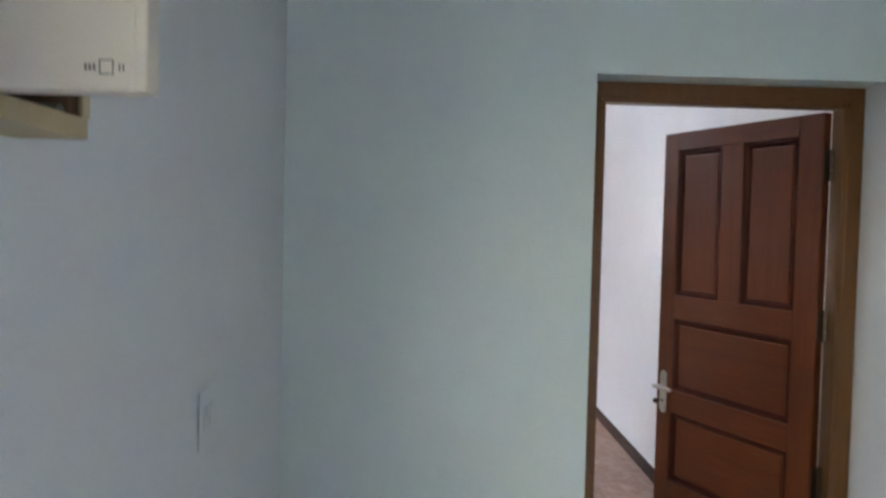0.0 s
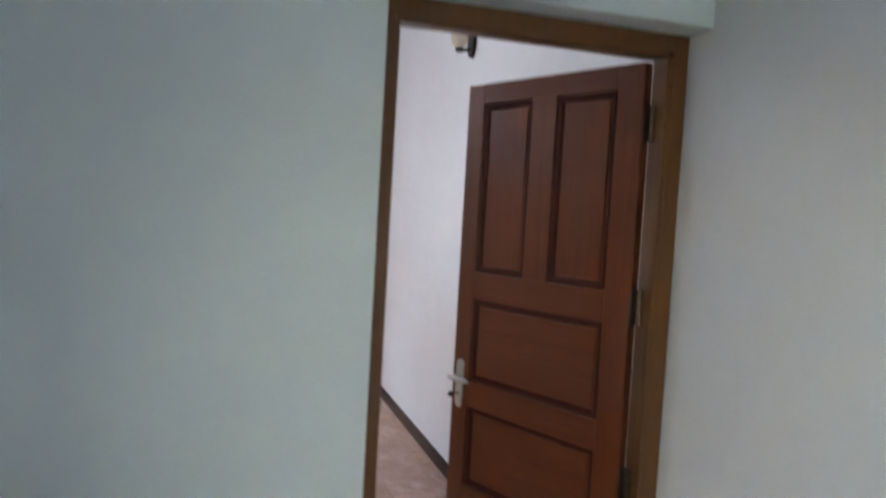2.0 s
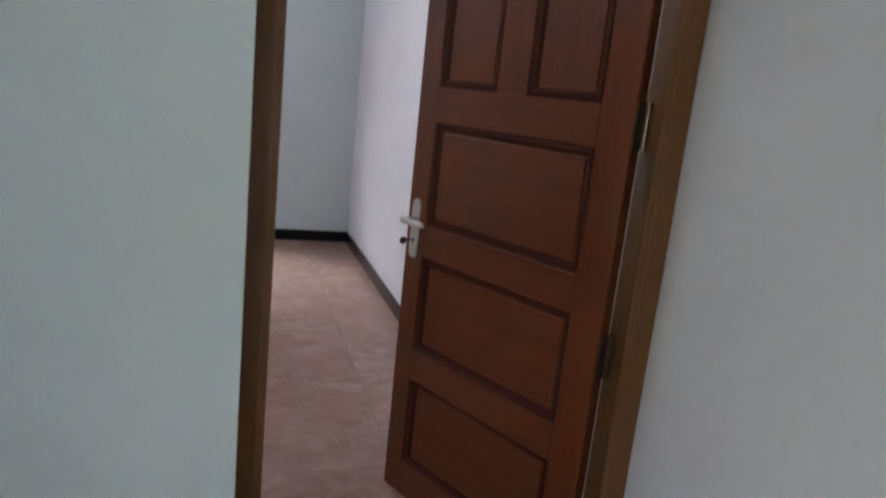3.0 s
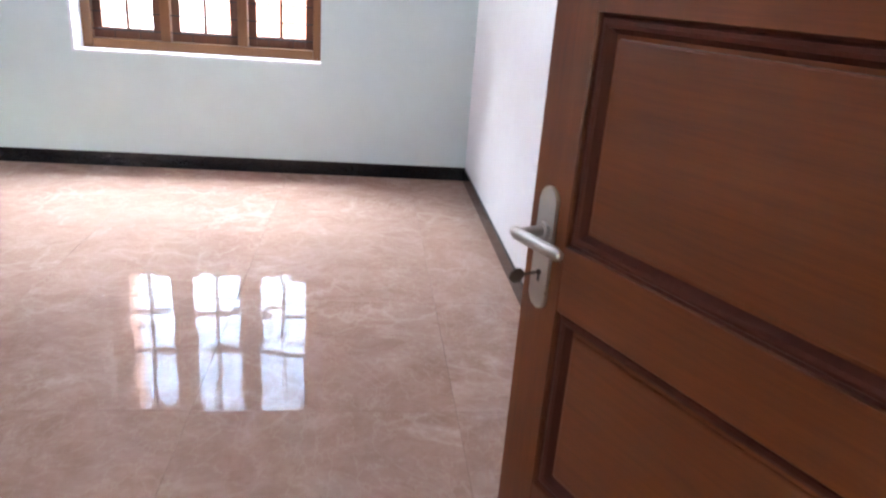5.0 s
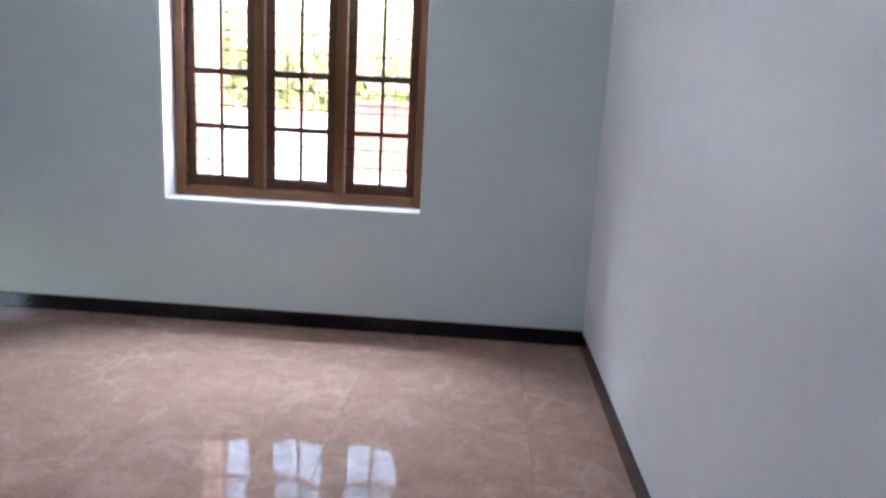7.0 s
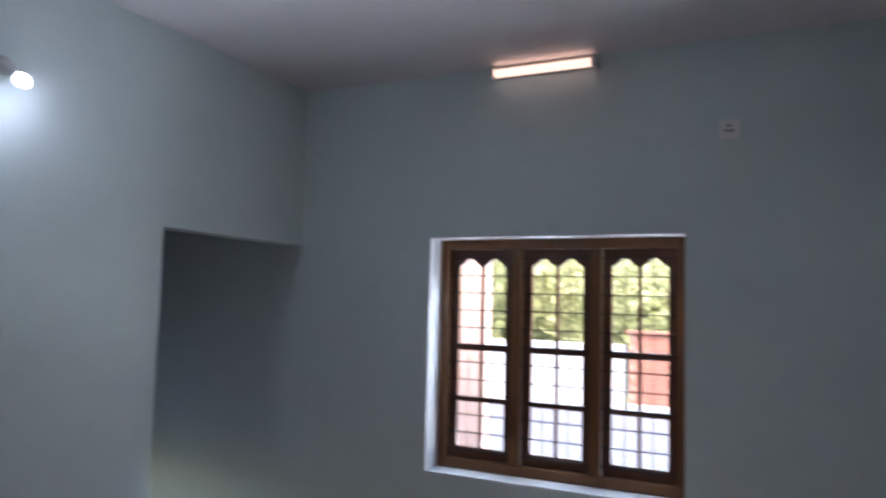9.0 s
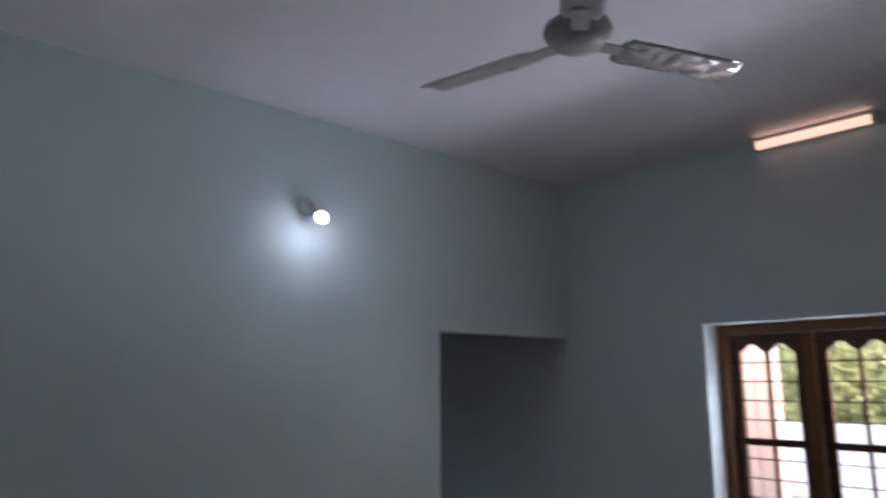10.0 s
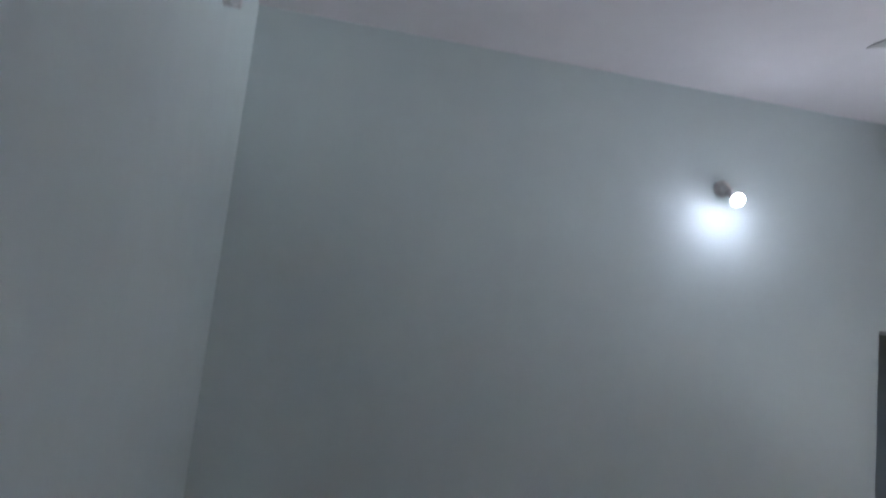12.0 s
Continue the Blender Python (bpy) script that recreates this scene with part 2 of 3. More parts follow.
def block(x0, x1, y0, y1, z0, z1, bevel=0.0, seg=2, bm=None):
    own = bm is None
    tmp = bmesh.new()
    bmesh.ops.create_cube(tmp, size=1)
    for v in tmp.verts:
        v.co = Vector(((x0 + x1) / 2 + v.co.x * (x1 - x0), (y0 + y1) / 2 + v.co.y * (y1 - y0), (z0 + z1) / 2 + v.co.z * (z1 - z0)))
    if bevel:
        bmesh.ops.bevel(tmp, geom=tmp.edges[:], offset=bevel, segments=seg, affect="EDGES", profile=0.6)
    if own:
        return tmp
    me = bpy.data.meshes.new("tmp")
    tmp.to_mesh(me)
    tmp.free()
    bm.from_mesh(me)
    bpy.data.meshes.remove(me)
    return bm


def lathe(profile, steps=28, bm=None):
    """Turns (radius, height) pairs about z."""
    bm = bm or bmesh.new()
    rings = []
    for r, z in profile:
        rings.append([bm.verts.new((r * math.cos(2 * math.pi * k / steps), r * math.sin(2 * math.pi * k / steps), z)) for k in range(steps)])
    for a, b in zip(rings, rings[1:]):
        for k in range(steps):
            bm.faces.new((a[k], a[(k + 1) % steps], b[(k + 1) % steps], b[k]))
    bm.faces.new(list(reversed(rings[0])))
    bm.faces.new(rings[-1])
    return bm


def rod(p, q, r, steps=8, bm=None):
    """A round bar from p to q."""
    own = bm or bmesh.new()
    p, q = Vector(p), Vector(q)
    rot = (q - p).to_track_quat("Z", "Y").to_matrix()
    ends = []
    for c in (p, q):
        ends.append([own.verts.new(c + rot @ Vector((r * math.cos(2 * math.pi * k / steps), r * math.sin(2 * math.pi * k / steps), 0))) for k in range(steps)])
    for k in range(steps):
        own.faces.new((ends[0][k], ends[0][(k + 1) % steps], ends[1][(k + 1) % steps], ends[1][k]))
    own.faces.new(list(reversed(ends[0])))
    own.faces.new(ends[1])
    return own


def slab(outline, y0, y1, bm=None):
    """A plate in the xz plane with the given outline, from y0 to y1."""
    bm = bm or bmesh.new()
    a = [bm.verts.new((x, y0, z)) for x, z in outline]
    b = [bm.verts.new((x, y1, z)) for x, z in outline]
    bm.faces.new(a)
    bm.faces.new(list(reversed(b)))
    n = len(a)
    for k in range(n):
        bm.faces.new((a[k], b[k], b[(k + 1) % n], a[(k + 1) % n]))
    return bm


def wall_mesh(axis, near, far, u0, u1, z0, z1, holes=()):
    """A wall across axis ('x' or 'y') from near to far, from u0 to u1 and z0 to z1, with holes (u0, u1, z0, z1) right through it."""
    us = sorted({u0, u1, *(h[0] for h in holes), *(h[1] for h in holes)})
    zs = sorted({z0, z1, *(h[2] for h in holes), *(h[3] for h in holes)})
    bm, made = bmesh.new(), {}

    def vert(u, z, d):
        key = (u, z, d)
        if key not in made:
            made[key] = bm.verts.new((d, u, z) if axis == "x" else (u, d, z))
        return made[key]

    def full(i, j):
        if not (0 <= i < len(us) - 1 and 0 <= j < len(zs) - 1):
            return False
        u, z = (us[i] + us[i + 1]) / 2, (zs[j] + zs[j + 1]) / 2
        return not any(h[0] < u < h[1] and h[2] < z < h[3] for h in holes)

    for i in range(len(us) - 1):
        for j in range(len(zs) - 1):
            if not full(i, j):
                continue
            a, b, c, e = us[i], us[i + 1], zs[j], zs[j + 1]
            for d in (near, far):
                bm.faces.new([vert(a, c, d), vert(b, c, d), vert(b, e, d), vert(a, e, d)])
            for (p, q), (di, dj) in ((((a, c), (b, c)), (0, -1)), (((a, e), (b, e)), (0, 1)), (((a, c), (a, e)), (-1, 0)), (((b, c), (b, e)), (1, 0))):
                if not full(i + di, j + dj):
                    bm.faces.new([vert(*p, near), vert(*q, near), vert(*q, far), vert(*p, far)])
    return bm


def structure(name, bm, mat, label):
    return solid(name, bm, mat, label, kind="structure")


# ---- structure ----
DOOR_X0, DOOR_X1, DOOR_Z = -0.050, 0.880, 2.10
structure("wall_door_side", wall_mesh("y", HY1, RY0, -2.70, DOOR_X1 + 0.002, 0, H + 0.14, [(DOOR_X0, DOOR_X1 + 0.002, -0.001, DOOR_Z)]), MINT, "pale mint painted wall with the doorway")
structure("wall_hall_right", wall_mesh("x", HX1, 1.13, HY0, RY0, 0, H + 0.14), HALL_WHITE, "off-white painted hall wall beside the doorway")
structure("wall_right", wall_mesh("x", RX1, 1.13, RY0, RY1 + 0.23, 0, H + 0.14), WHITE, "white painted bedroom wall")
structure("wall_far", wall_mesh("y", RY1, RY1 + 0.23, -4.45, RX1, 0, H + 0.14, [(WX0, WX1, WZ0, WZ1)]), MINT, "pale mint painted wall with the window")
structure("wall_left", wall_mesh("x", RX0 - 0.15, RX0, RY0, RY1, 0, H + 0.14, [(NICHE_Y, RY1, -0.001, NICHE_Z)]), MINT, "pale mint painted wall with an opening")
# grey on the passage walls carries the dim bluish light in there
structure("wall_passage_end", wall_mesh("x", -4.45, -4.30, 2.70, RY1, 0, H + 0.14), GREYISH, "grey end wall of the passage, dim bluish light put into its colour")
# the low hole is an unseen opening added to let daylight into the passage
structure("wall_passage_side", wall_mesh("y", 2.70, 2.85, -4.30, RX0 - 0.15, 0, H + 0.14, [(-4.05, -3.50, 0.12, 0.72)]), GREYISH, "grey side wall of the passage, dim bluish light put into its colour")
# its opening is unseen, added and sized to light the hall
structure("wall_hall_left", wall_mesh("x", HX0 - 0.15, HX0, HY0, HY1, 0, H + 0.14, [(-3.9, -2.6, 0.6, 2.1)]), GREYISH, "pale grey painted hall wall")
structure("wall_hall_back", wall_mesh("y", HY0 - 0.2, HY0, HX0 - 0.15, 1.13, 0, H + 0.14), WHITE, "white painted end wall of the hall")
structure("ceiling", block(RX0 - 0.15, 1.13, RY0, RY1 + 0.23, H, H + 0.13), CEIL, "matt off-white painted bedroom ceiling")
structure("ceiling_passage", block(-4.45, RX0 - 0.15, 2.70, RY1 + 0.23, H, H + 0.13), CEIL, "matt off-white painted passage ceiling")
structure("ceiling_hall", block(HX0 - 0.15, 1.13, HY0 - 0.2, RY0, H, H + 0.13), CEIL, "matt off-white painted hall ceiling")
structure("roof", block(-4.7, 1.4, HY0 - 3.2, RY1 + 0.6, H + 0.142, H + 0.26), PLASTER, "white plastered roof slab")

# skirting of the bedroom
SK_H, SK_T = 0.09, 0.012


def skirting(x0, x1, y0, y1, label="polished black granite skirting"):
    structure("baseboard", block(x0, x1, y0, y1, 0.001, SK_H, 0.0015, 1), GRANITE, label)


skirting(-4.30, RX1, RY1 - SK_T, RY1 - 0.0005)
skirting(RX1 - SK_T, RX1 - 0.0005, RY0, RY1 - SK_T)
skirting(RX0 + 0.0005, RX0 + SK_T, RY0 + SK_T, NICHE_Y)
skirting(RX0, DOOR_X0 - 0.0, RY0 + 0.0005, RY0 + SK_T)


# ---- doorway ----
def door_frame():
    f = thing("door_frame", "brown polished wooden door frame set back in the wall", "door frame", kind="structure")
    y0, y1, rb = 0.0, 0.10, 0.014
    for name, x0, x1, s in (("jamb", DOOR_X0, 0.006, 1), ("jamb", 0.812, DOOR_X1, -1)):
        a, b = (x0 + 0.001, x1 - rb) if s > 0 else (x0 + rb, x1 - 0.001)
        bm = block(a, b, y0, y1, 0.001, 2.098, 0.004)
        st = (x1 - rb - 0.003, x1) if s > 0 else (x0, x0 + rb + 0.003)
        block(*st, y0 + 0.002, 0.062 if s > 0 else 0.034, 0.001, 2.035, 0.003, 2, bm)
        part(name, bm, FRAME_W, f)
    bm = block(-0.018, 0.83, y0 + 0.001, y1 - 0.001, 2.045, 2.098, 0.004)
    block(-0.004, 0.815, y0 + 0.003, 0.061, 2.030, 2.048, 0.003, 2, bm)
    part("head", bm, FRAME_W, f)
    return f


door_frame()

LEAF_W, LEAF_T, LEAF_A = 0.775, 0.036, -65.7
# panels: (from hinge, to, low, high)
PANELS = [(0.106, 0.345, 1.326, 1.951), (0.452, 0.691, 1.326, 1.951), (0.106, 0.691, 0.914, 1.225), (0.106, 0.691, 0.515, 0.815), (0.106, 0.691, 0.125, 0.414)]


def moulding(x0, x1, z0, z1, y, way):
    """A sloped moulding round a panel, sunk from the face y towards way (+1 into the leaf)."""
    bm = bmesh.new()
    prof = [(-0.001, 0.0), (0.0, 0.008), (0.004, 0.0095), (0.007, 0.0055), (0.012, 0.0042), (0.017, 0.0060), (0.021, 0.0125), (0.024, 0.0168), (0.030, 0.0168)]
    rings = []
    for inset, depth in prof:
        d = y + way * depth
        rings.append([bm.verts.new((px, d, pz)) for px, pz in ((x0 + inset, z0 + inset), (x1 - inset, z0 + inset), (x1 - inset, z1 - inset), (x0 + inset, z1 - inset))])
    for a, b in zip(rings, rings[1:]):
        for k in range(4):
            bm.faces.new((a[k], a[(k + 1) % 4], b[(k + 1) % 4], b[k]))
    return bm


def door_leaf():
    d = thing("door_1", "reddish-brown panelled wooden door standing open, polished", "door", pose(0.779, 0.049, 0, 0, 0, LEAF_A), kind="structure")
    t = LEAF_T
    part("stile", block(-0.106, -0.009, 0, t, 0.01, 2.025, 0.002, 1), TEAK_V, d)
    part("stile", block(-LEAF_W, -0.691, 0, t, 0.01, 2.025, 0.002, 1), TEAK_V, d)
    part("stile", block(-0.452, -0.345, 0, t, 1.3262, 1.9508, 0.0008, 1), TEAK_V, d)
    for z0, z1 in ((0.01, 0.125), (0.414, 0.515), (0.815, 0.914), (1.225, 1.326), (1.951, 2.025)):
        part("rail", block(-0.6908, -0.1062, 0.0002, t - 0.0002, z0, z1, 0.0008, 1), TEAK_H, d)
    for a, b, z0, z1 in PANELS:
        tall = z1 - z0 > b - a
        bm = block(-b + 0.001, -a - 0.001, 0.0165, t - 0.0165, z0 + 0.001, z1 - 0.001)
        block(-b + 0.029, -a - 0.029, 0.0125, t - 0.0125, z0 + 0.029, z1 - 0.029, 0.0035, 2, bm)
        p = part("panel", bm, TEAK_V if tall else TEAK_H, d)
        part("moulding", moulding(-b, -a, z0, z1, 0.0, 1), MOULD, p, "dark brown moulding")
        part("moulding", moulding(-b, -a, z0, z1, t, -1), MOULD, p, "dark brown moulding")
    for z in (0.17, 0.73, 1.285, 1.845):
        bm = bmesh.new()
        for k in range(3):
            rod((-0.003, t + 0.003, z - 0.055 + k * 0.0372), (-0.003, t + 0.003, z - 0.0195 + k * 0.0372), 0.0068, 10, bm)
        block(-0.0088, -0.0065, 0.004, t, z - 0.055, z + 0.055, 0, 1, bm)
        block(-0.0125, -0.0055, t + 0.004, t + 0.0215, z - 0.055, z + 0.055, 0, 1, bm)
        for k in (-0.036, 0.0, 0.036):
            rod((-0.0066, 0.014, z + k), (-0.0058, 0.014, z + k), 0.0035, 8, bm)
        part("hinge", bm, BRONZE, d, "dull dark metal hinge")
    # lock plates with lever and key
    for way, y in ((-1, 0.0), (1, t)):
        cx, cz, hw, hh = -LEAF_W + 0.042, 0.897, 0.0185, 0.093
        outline = []
        for k in range(17):
            a = math.pi * k / 16
            outline.append((cx + hw * math.cos(a), cz + hh - hw + hw * math.sin(a)))
        for k in range(17):
            a = math.pi + math.pi * k / 16
            outline.append((cx + hw * math.cos(a), cz - hh + hw + hw * math.sin(a)))
        bm = slab(outline, y, y + way * 0.006)
        bmesh.ops.bevel(bm, geom=[e for e in bm.edges if abs(e.verts[0].co.y - e.verts[1].co.y) < 1e-6 and abs(e.verts[0].co.y - (y + way * 0.006)) < 1e-5], offset=0.002, segments=2, affect="EDGES")
        pl = part("lock_plate", bm, STEEL, d, "brushed steel lock plate")
        hz = cz + 0.028
        bm = rod((cx, y + way * 0.005, hz), (cx, y + way * 0.012, hz), 0.013, 16)
        rod((cx, y + way * 0.010, hz), (cx, y + way * 0.048, hz), 0.0085, 14, bm)
        part("lever_neck", bm, STEEL, pl, smooth=False)
        bm = bmesh.new()
        rings = []
        for s in range(13):
            u = s / 12
            x = cx - 0.014 + 0.108 * u
            r = 0.0096 * (0.70 if s in (0, 12) else 1)
            yc = y + way * (0.052)
            rings.append([bm.verts.new((x, yc + 0.75 * r * math.cos(2 * math.pi * k / 12), hz + r * math.sin(2 * math.pi * k / 12))) for k in range(12)])
        for a, b in zip(rings, rings[1:]):
            for k in range(12):
                bm.faces.new((a[k], a[(k + 1) % 12], b[(k + 1) % 12], b[k]))
        bm.faces.new(rings[0]), bm.faces.new(rings[-1])
        part("lever", bm, STEEL, pl, "worn steel lever handle", smooth=True)
        kz = cz - 0.036
        bm = rod((cx, y + way * 0.0055, kz), (cx, y + way * 0.0072, kz), 0.0045, 12)
        block(cx - 0.002, cx + 0.002, min(y + way * 0.0055, y + way * 0.0072), max(y + way * 0.0055, y + way * 0.0072), kz - 0.014, kz, 0, 1, bm)
        part("keyhole", bm, KEYHOLE, pl, "black keyhole")
        if way < 0:
            bm = rod((cx, y - 0.006, kz), (cx, y - 0.034, kz), 0.0022, 8)
            bow = []
            for k in range(16):
                a = 2 * math.pi * k / 16
                bow.append((y - 0.046 + 0.013 * math.cos(a), kz + 0.011 * math.sin(a)))
            v0 = [bm.verts.new((cx - 0.0012, p[0], p[1])) for p in bow]
            v1 = [bm.verts.new((cx + 0.0012, p[0], p[1])) for p in bow]
            bm.faces.new(v0), bm.faces.new(list(reversed(v1)))
            for k in range(16):
                bm.faces.new((v0[k], v1[k], v1[(k + 1) % 16], v0[(k + 1) % 16]))
            part("key", bm, BRONZE, pl, "dull dark key left in the lock")
    return d


door_leaf()


# ---- window ----
def arch_rail(x0, x1, z_low, z_top, y0, y1, cols):
    """The top rail of a sash, cut by a pointed round arch over each pane."""
    bm = bmesh.new()
    for a, b in cols:
        n, mid = 14, (a + b) / 2
        low = []
        for k in range(n + 1):
            u = k / n
            s = abs(2 * u - 1)
            rise = 0.056 * (1 - s) if s > 0.5 else 0.028 + 0.022 * (1 - (2 * s) ** 2)
            low.append((a + (b - a) * u, z_low + rise))
        for (ax, az), (bx, bz) in zip(low, low[1:]):
            quad = [(ax, az), (bx, bz), (bx, z_top), (ax, z_top)]
            f = [bm.verts.new((px, y0, pz)) for px, pz in quad]
            g = [bm.verts.new((px, y1, pz)) for px, pz in quad]
            bm.faces.new(f), bm.faces.new(list(reversed(g)))
            bm.faces.new((f[0], f[1], g[1], g[0]))
            bm.faces.new((f[3], f[2], g[2], g[3]))
    return bm


def window():
    w = thing("window_1", "three-bay brown wooden window with iron grille and arched panes", "window", kind="structure")
    y0, y1, j = 4.583, 4.658, 0.058
    e = 0.0015
    fx0, fx1, fz0, fz1 = WX0 + 0.018, WX1 - 0.004, WZ0 + 0.014, WZ1 - 0.010
    part("jamb", block(fx0, fx0 + j, y0, y1, fz0, fz1, 0.003), WIN_W, w)
    part("jamb", block(fx1 - j, fx1, y0, y1, fz0, fz1, 0.003), WIN_W, w)
    part("head", block(fx0 + j + e, fx1 - j - e, y0 + 0.001, y1, fz1 - j, fz1, 0.003), WIN_H, w)
    part("window_sill", block(fx0 + j + e, fx1 - j - e, y0 + 0.001, y1, fz0, fz0 + j, 0.003), WIN_H, w)
    bay = (fx1 - fx0 - 2 * j - 2 * 0.062) / 3
    for k in range(3):
        bx0 = fx0 + j + k * (bay + 0.062)
        bx1 = bx0 + bay
        if k < 2:
            part("mullion", block(bx1 + e, bx1 + 0.062 - e, y0 + 0.002, y1 - 0.001, fz0 + j + e, fz1 - j - e, 0.003), WIN_W, w)
        bz0, bz1 = fz0 + j, fz1 - j
        # sash, set to the outer side of the frame
        s = part("sash", block(bx0 + e, bx0 + 0.052, 4.623, 4.655, bz0 + e, bz1 - e, 0.003), SASH_W, w, "dark reddish-brown sash")
        part("stile", block(bx1 - 0.052, bx1 - e, 4.623, 4.655, bz0 + e, bz1 - e, 0.003), SASH_W, s)
        ix0, ix1 = bx0 + 0.052, bx1 - 0.052
        mid = (ix0 + ix1) / 2
        zr = [bz0 + 0.068, bz0 + 0.340, bz0 + 0.372, bz0 + 0.650, bz0 + 0.691]
        part("rail", block(ix0, ix1, 4.624, 4.654, bz0 + e, zr[0], 0.002), SASH_W, s)
        for a, b in ((zr[1], zr[2]), (zr[3], zr[4])):
            part("rail", block(ix0, ix1, 4.624, 4.654, a, b, 0.003), SASH_W, s)
        cols = [(ix0, mid - 0.0095), (mid + 0.0095, ix1)]
        top = bz1 - 0.105
        bm = arch_rail(ix0, ix1, top, bz1 - e, 4.624, 4.654, cols)
        block(mid - 0.0095, mid + 0.0095, 4.624, 4.654, top, bz1 - e, 0, 1, bm)
        part("rail", bm, SASH_W, s)
        for a, b in ((zr[0], zr[1]), (zr[2], zr[3]), (zr[4], top)):
            part("glazing_bar", block(mid - 0.0095, mid + 0.0095, 4.625, 4.653, a, b, 0.002), SASH_W, s)
        for ca, cb in cols:
            for a, b in ((zr[0], zr[1]), (zr[2], zr[3]), (zr[4], top + 0.06)):
                p = part("pane", block(ca - 0.004, cb + 0.004, 4.637, 4.640, a - 0.004, b + 0.004), PANE, s)
                p.visible_shadow = False
        # iron grille before the sash
        n = 12
        for r in range(n):
            z = bz0 + 0.055 + (bz1 - bz0 - 0.11) * r / (n - 1)
            part("grille_bar", rod((bx0 - 0.005, 4.605, z), (bx1 + 0.005, 4.605, z), 0.0042, 6), IRON, w)
        for x in ((ix0 + mid) / 2, (mid + ix1) / 2):
            part("grille_bar", rod((x, 4.6105, bz0 - 0.004), (x, 4.6105, bz1 + 0.004), 0.0022, 6), IRON, w)
    return w


window()
# white painted reveal round the window
for k, (x0, x1, z0, z1) in enumerate(((WX0 + 0.0005, WX0 + 0.018, WZ0 + 0.0005, WZ1 - 0.0005), (WX1 - 0.004, WX1 - 0.0005, WZ0 + 0.0005, WZ1 - 0.0005), (WX0 + 0.018, WX1 - 0.004, WZ0 + 0.0005, WZ0 + 0.014), (WX0 + 0.018, WX1 - 0.004, WZ1 - 0.010, WZ1 - 0.0005))):
    structure("trim", block(x0, x1, RY1 - 0.002, 4.661, z0, z1, 0.0006, 1), REVEAL, "white painted window reveal")


# ---- ceiling fan ----
def fan():
    f = thing("ceiling_fan", "grey three-blade ceiling fan, blade still in shiny packing film", "fan", pose(-0.733, 2.217, H))
    body = part("motor", lathe([(0.03, -0.208), (0.080, -0.211), (0.098, -0.222), (0.102, -0.238), (0.100, -0.252), (0.092, -0.256), (0.088, -0.268), (0.072, -0.286), (0.045, -0.296), (0.012, -0.300)], 36), FANGREY, f, m=pose(0, 0, -0.036), smooth=True)
    part("trim_ring", lathe([(0.1015, -0.233), (0.1045, -0.239), (0.1015, -0.246)], 36), FANGREY, body, smooth=True)
    part("downrod", rod((0, 0, -0.06), (0, 0, -0.250), 0.013, 14), FANGREY, f)
    part("canopy", lathe([(0.062, 0.0), (0.060, -0.012), (0.042, -0.055), (0.018, -0.070)], 28), FANGREY, f, smooth=True)
    part("lower_canopy", lathe([(0.018, -0.155), (0.046, -0.172), (0.056, -0.250)], 28), FANGREY, f, smooth=True)
    for k, (ang, wrapped) in enumerate(((190, 0), (70, 1), (310, 0))):
        rot = pose(0, 0, -0.032, 0, 0, ang)
        bm = bmesh.new()
        block(0.07, 0.20, -0.027, 0.027, -0.281, -0.276, 0.001, 1, bm)
        part("blade_arm", bm, FANGREY, f, m=rot)
        bm = bmesh.new()
        rows = []
        for s in range(15):
            u = s / 14
            r = 0.145 + 0.435 * u
            half = 0.061 - 0.006 * u
            if s == 14:
                half *= 0.80
            if s == 0:
                half *= 0.75
            row = []
            for q in range(7):
                v = q / 6 * 2 - 1
                sweep = 0.012 * (1 - v) * (1 if s == 14 else 0)
                y = v * half
                z = -0.272 - 0.14 * y - 0.005 * v * v
                row.append((r - sweep, y, z))
            rows.append(row)
        top = [[bm.verts.new(p) for p in row] for row in rows]
        low = [[bm.verts.new((p[0], p[1], p[2] - 0.0035)) for p in row] for row in rows]
        for s in range(14):
            for q in range(6):
                bm.faces.new((top[s][q], top[s + 1][q], top[s + 1][q + 1], top[s][q + 1]))
                bm.faces.new((low[s][q], low[s][q + 1], low[s + 1][q + 1], low[s + 1][q]))
            for q in (0, 6):
                bm.faces.new((top[s][q], low[s][q], low[s + 1][q], top[s + 1][q]))
        for s in (0, 14):
            for q in range(6):
                bm.faces.new((top[s][q], top[s][q + 1], low[s][q + 1], low[s][q]))
        b = part("blade", bm, FANGREY, f, m=rot, smooth=True)
        if wrapped:
            bm = bmesh.new()
            rnd = random.Random(5)
            ring_rows = []
            for s in range(30):
                u = s / 29
                r = 0.16 + 0.44 * u
                ring = []
                for q in range(20):
                    a = 2 * math.pi * q / 20
                    y = 0.062 * math.cos(a)
                    z = -0.276 - 0.14 * y + 0.009 * math.sin(a) * (1 - 0.5 * abs(math.cos(a)))
                    ring.append(bm.verts.new((r, y + rnd.uniform(-0.003, 0.003), z + rnd.uniform(-0.0035, 0.0035))))
                ring_rows.append(ring)
            for a, c in zip(ring_rows, ring_rows[1:]):
                for q in range(20):
                    bm.faces.new((a[q], a[(q + 1) % 20], c[(q + 1) % 20], c[q]))
            part("packing_film", bm, FILM, b, "crumpled shiny packing film on the blade", smooth=True)
    return f


fan()


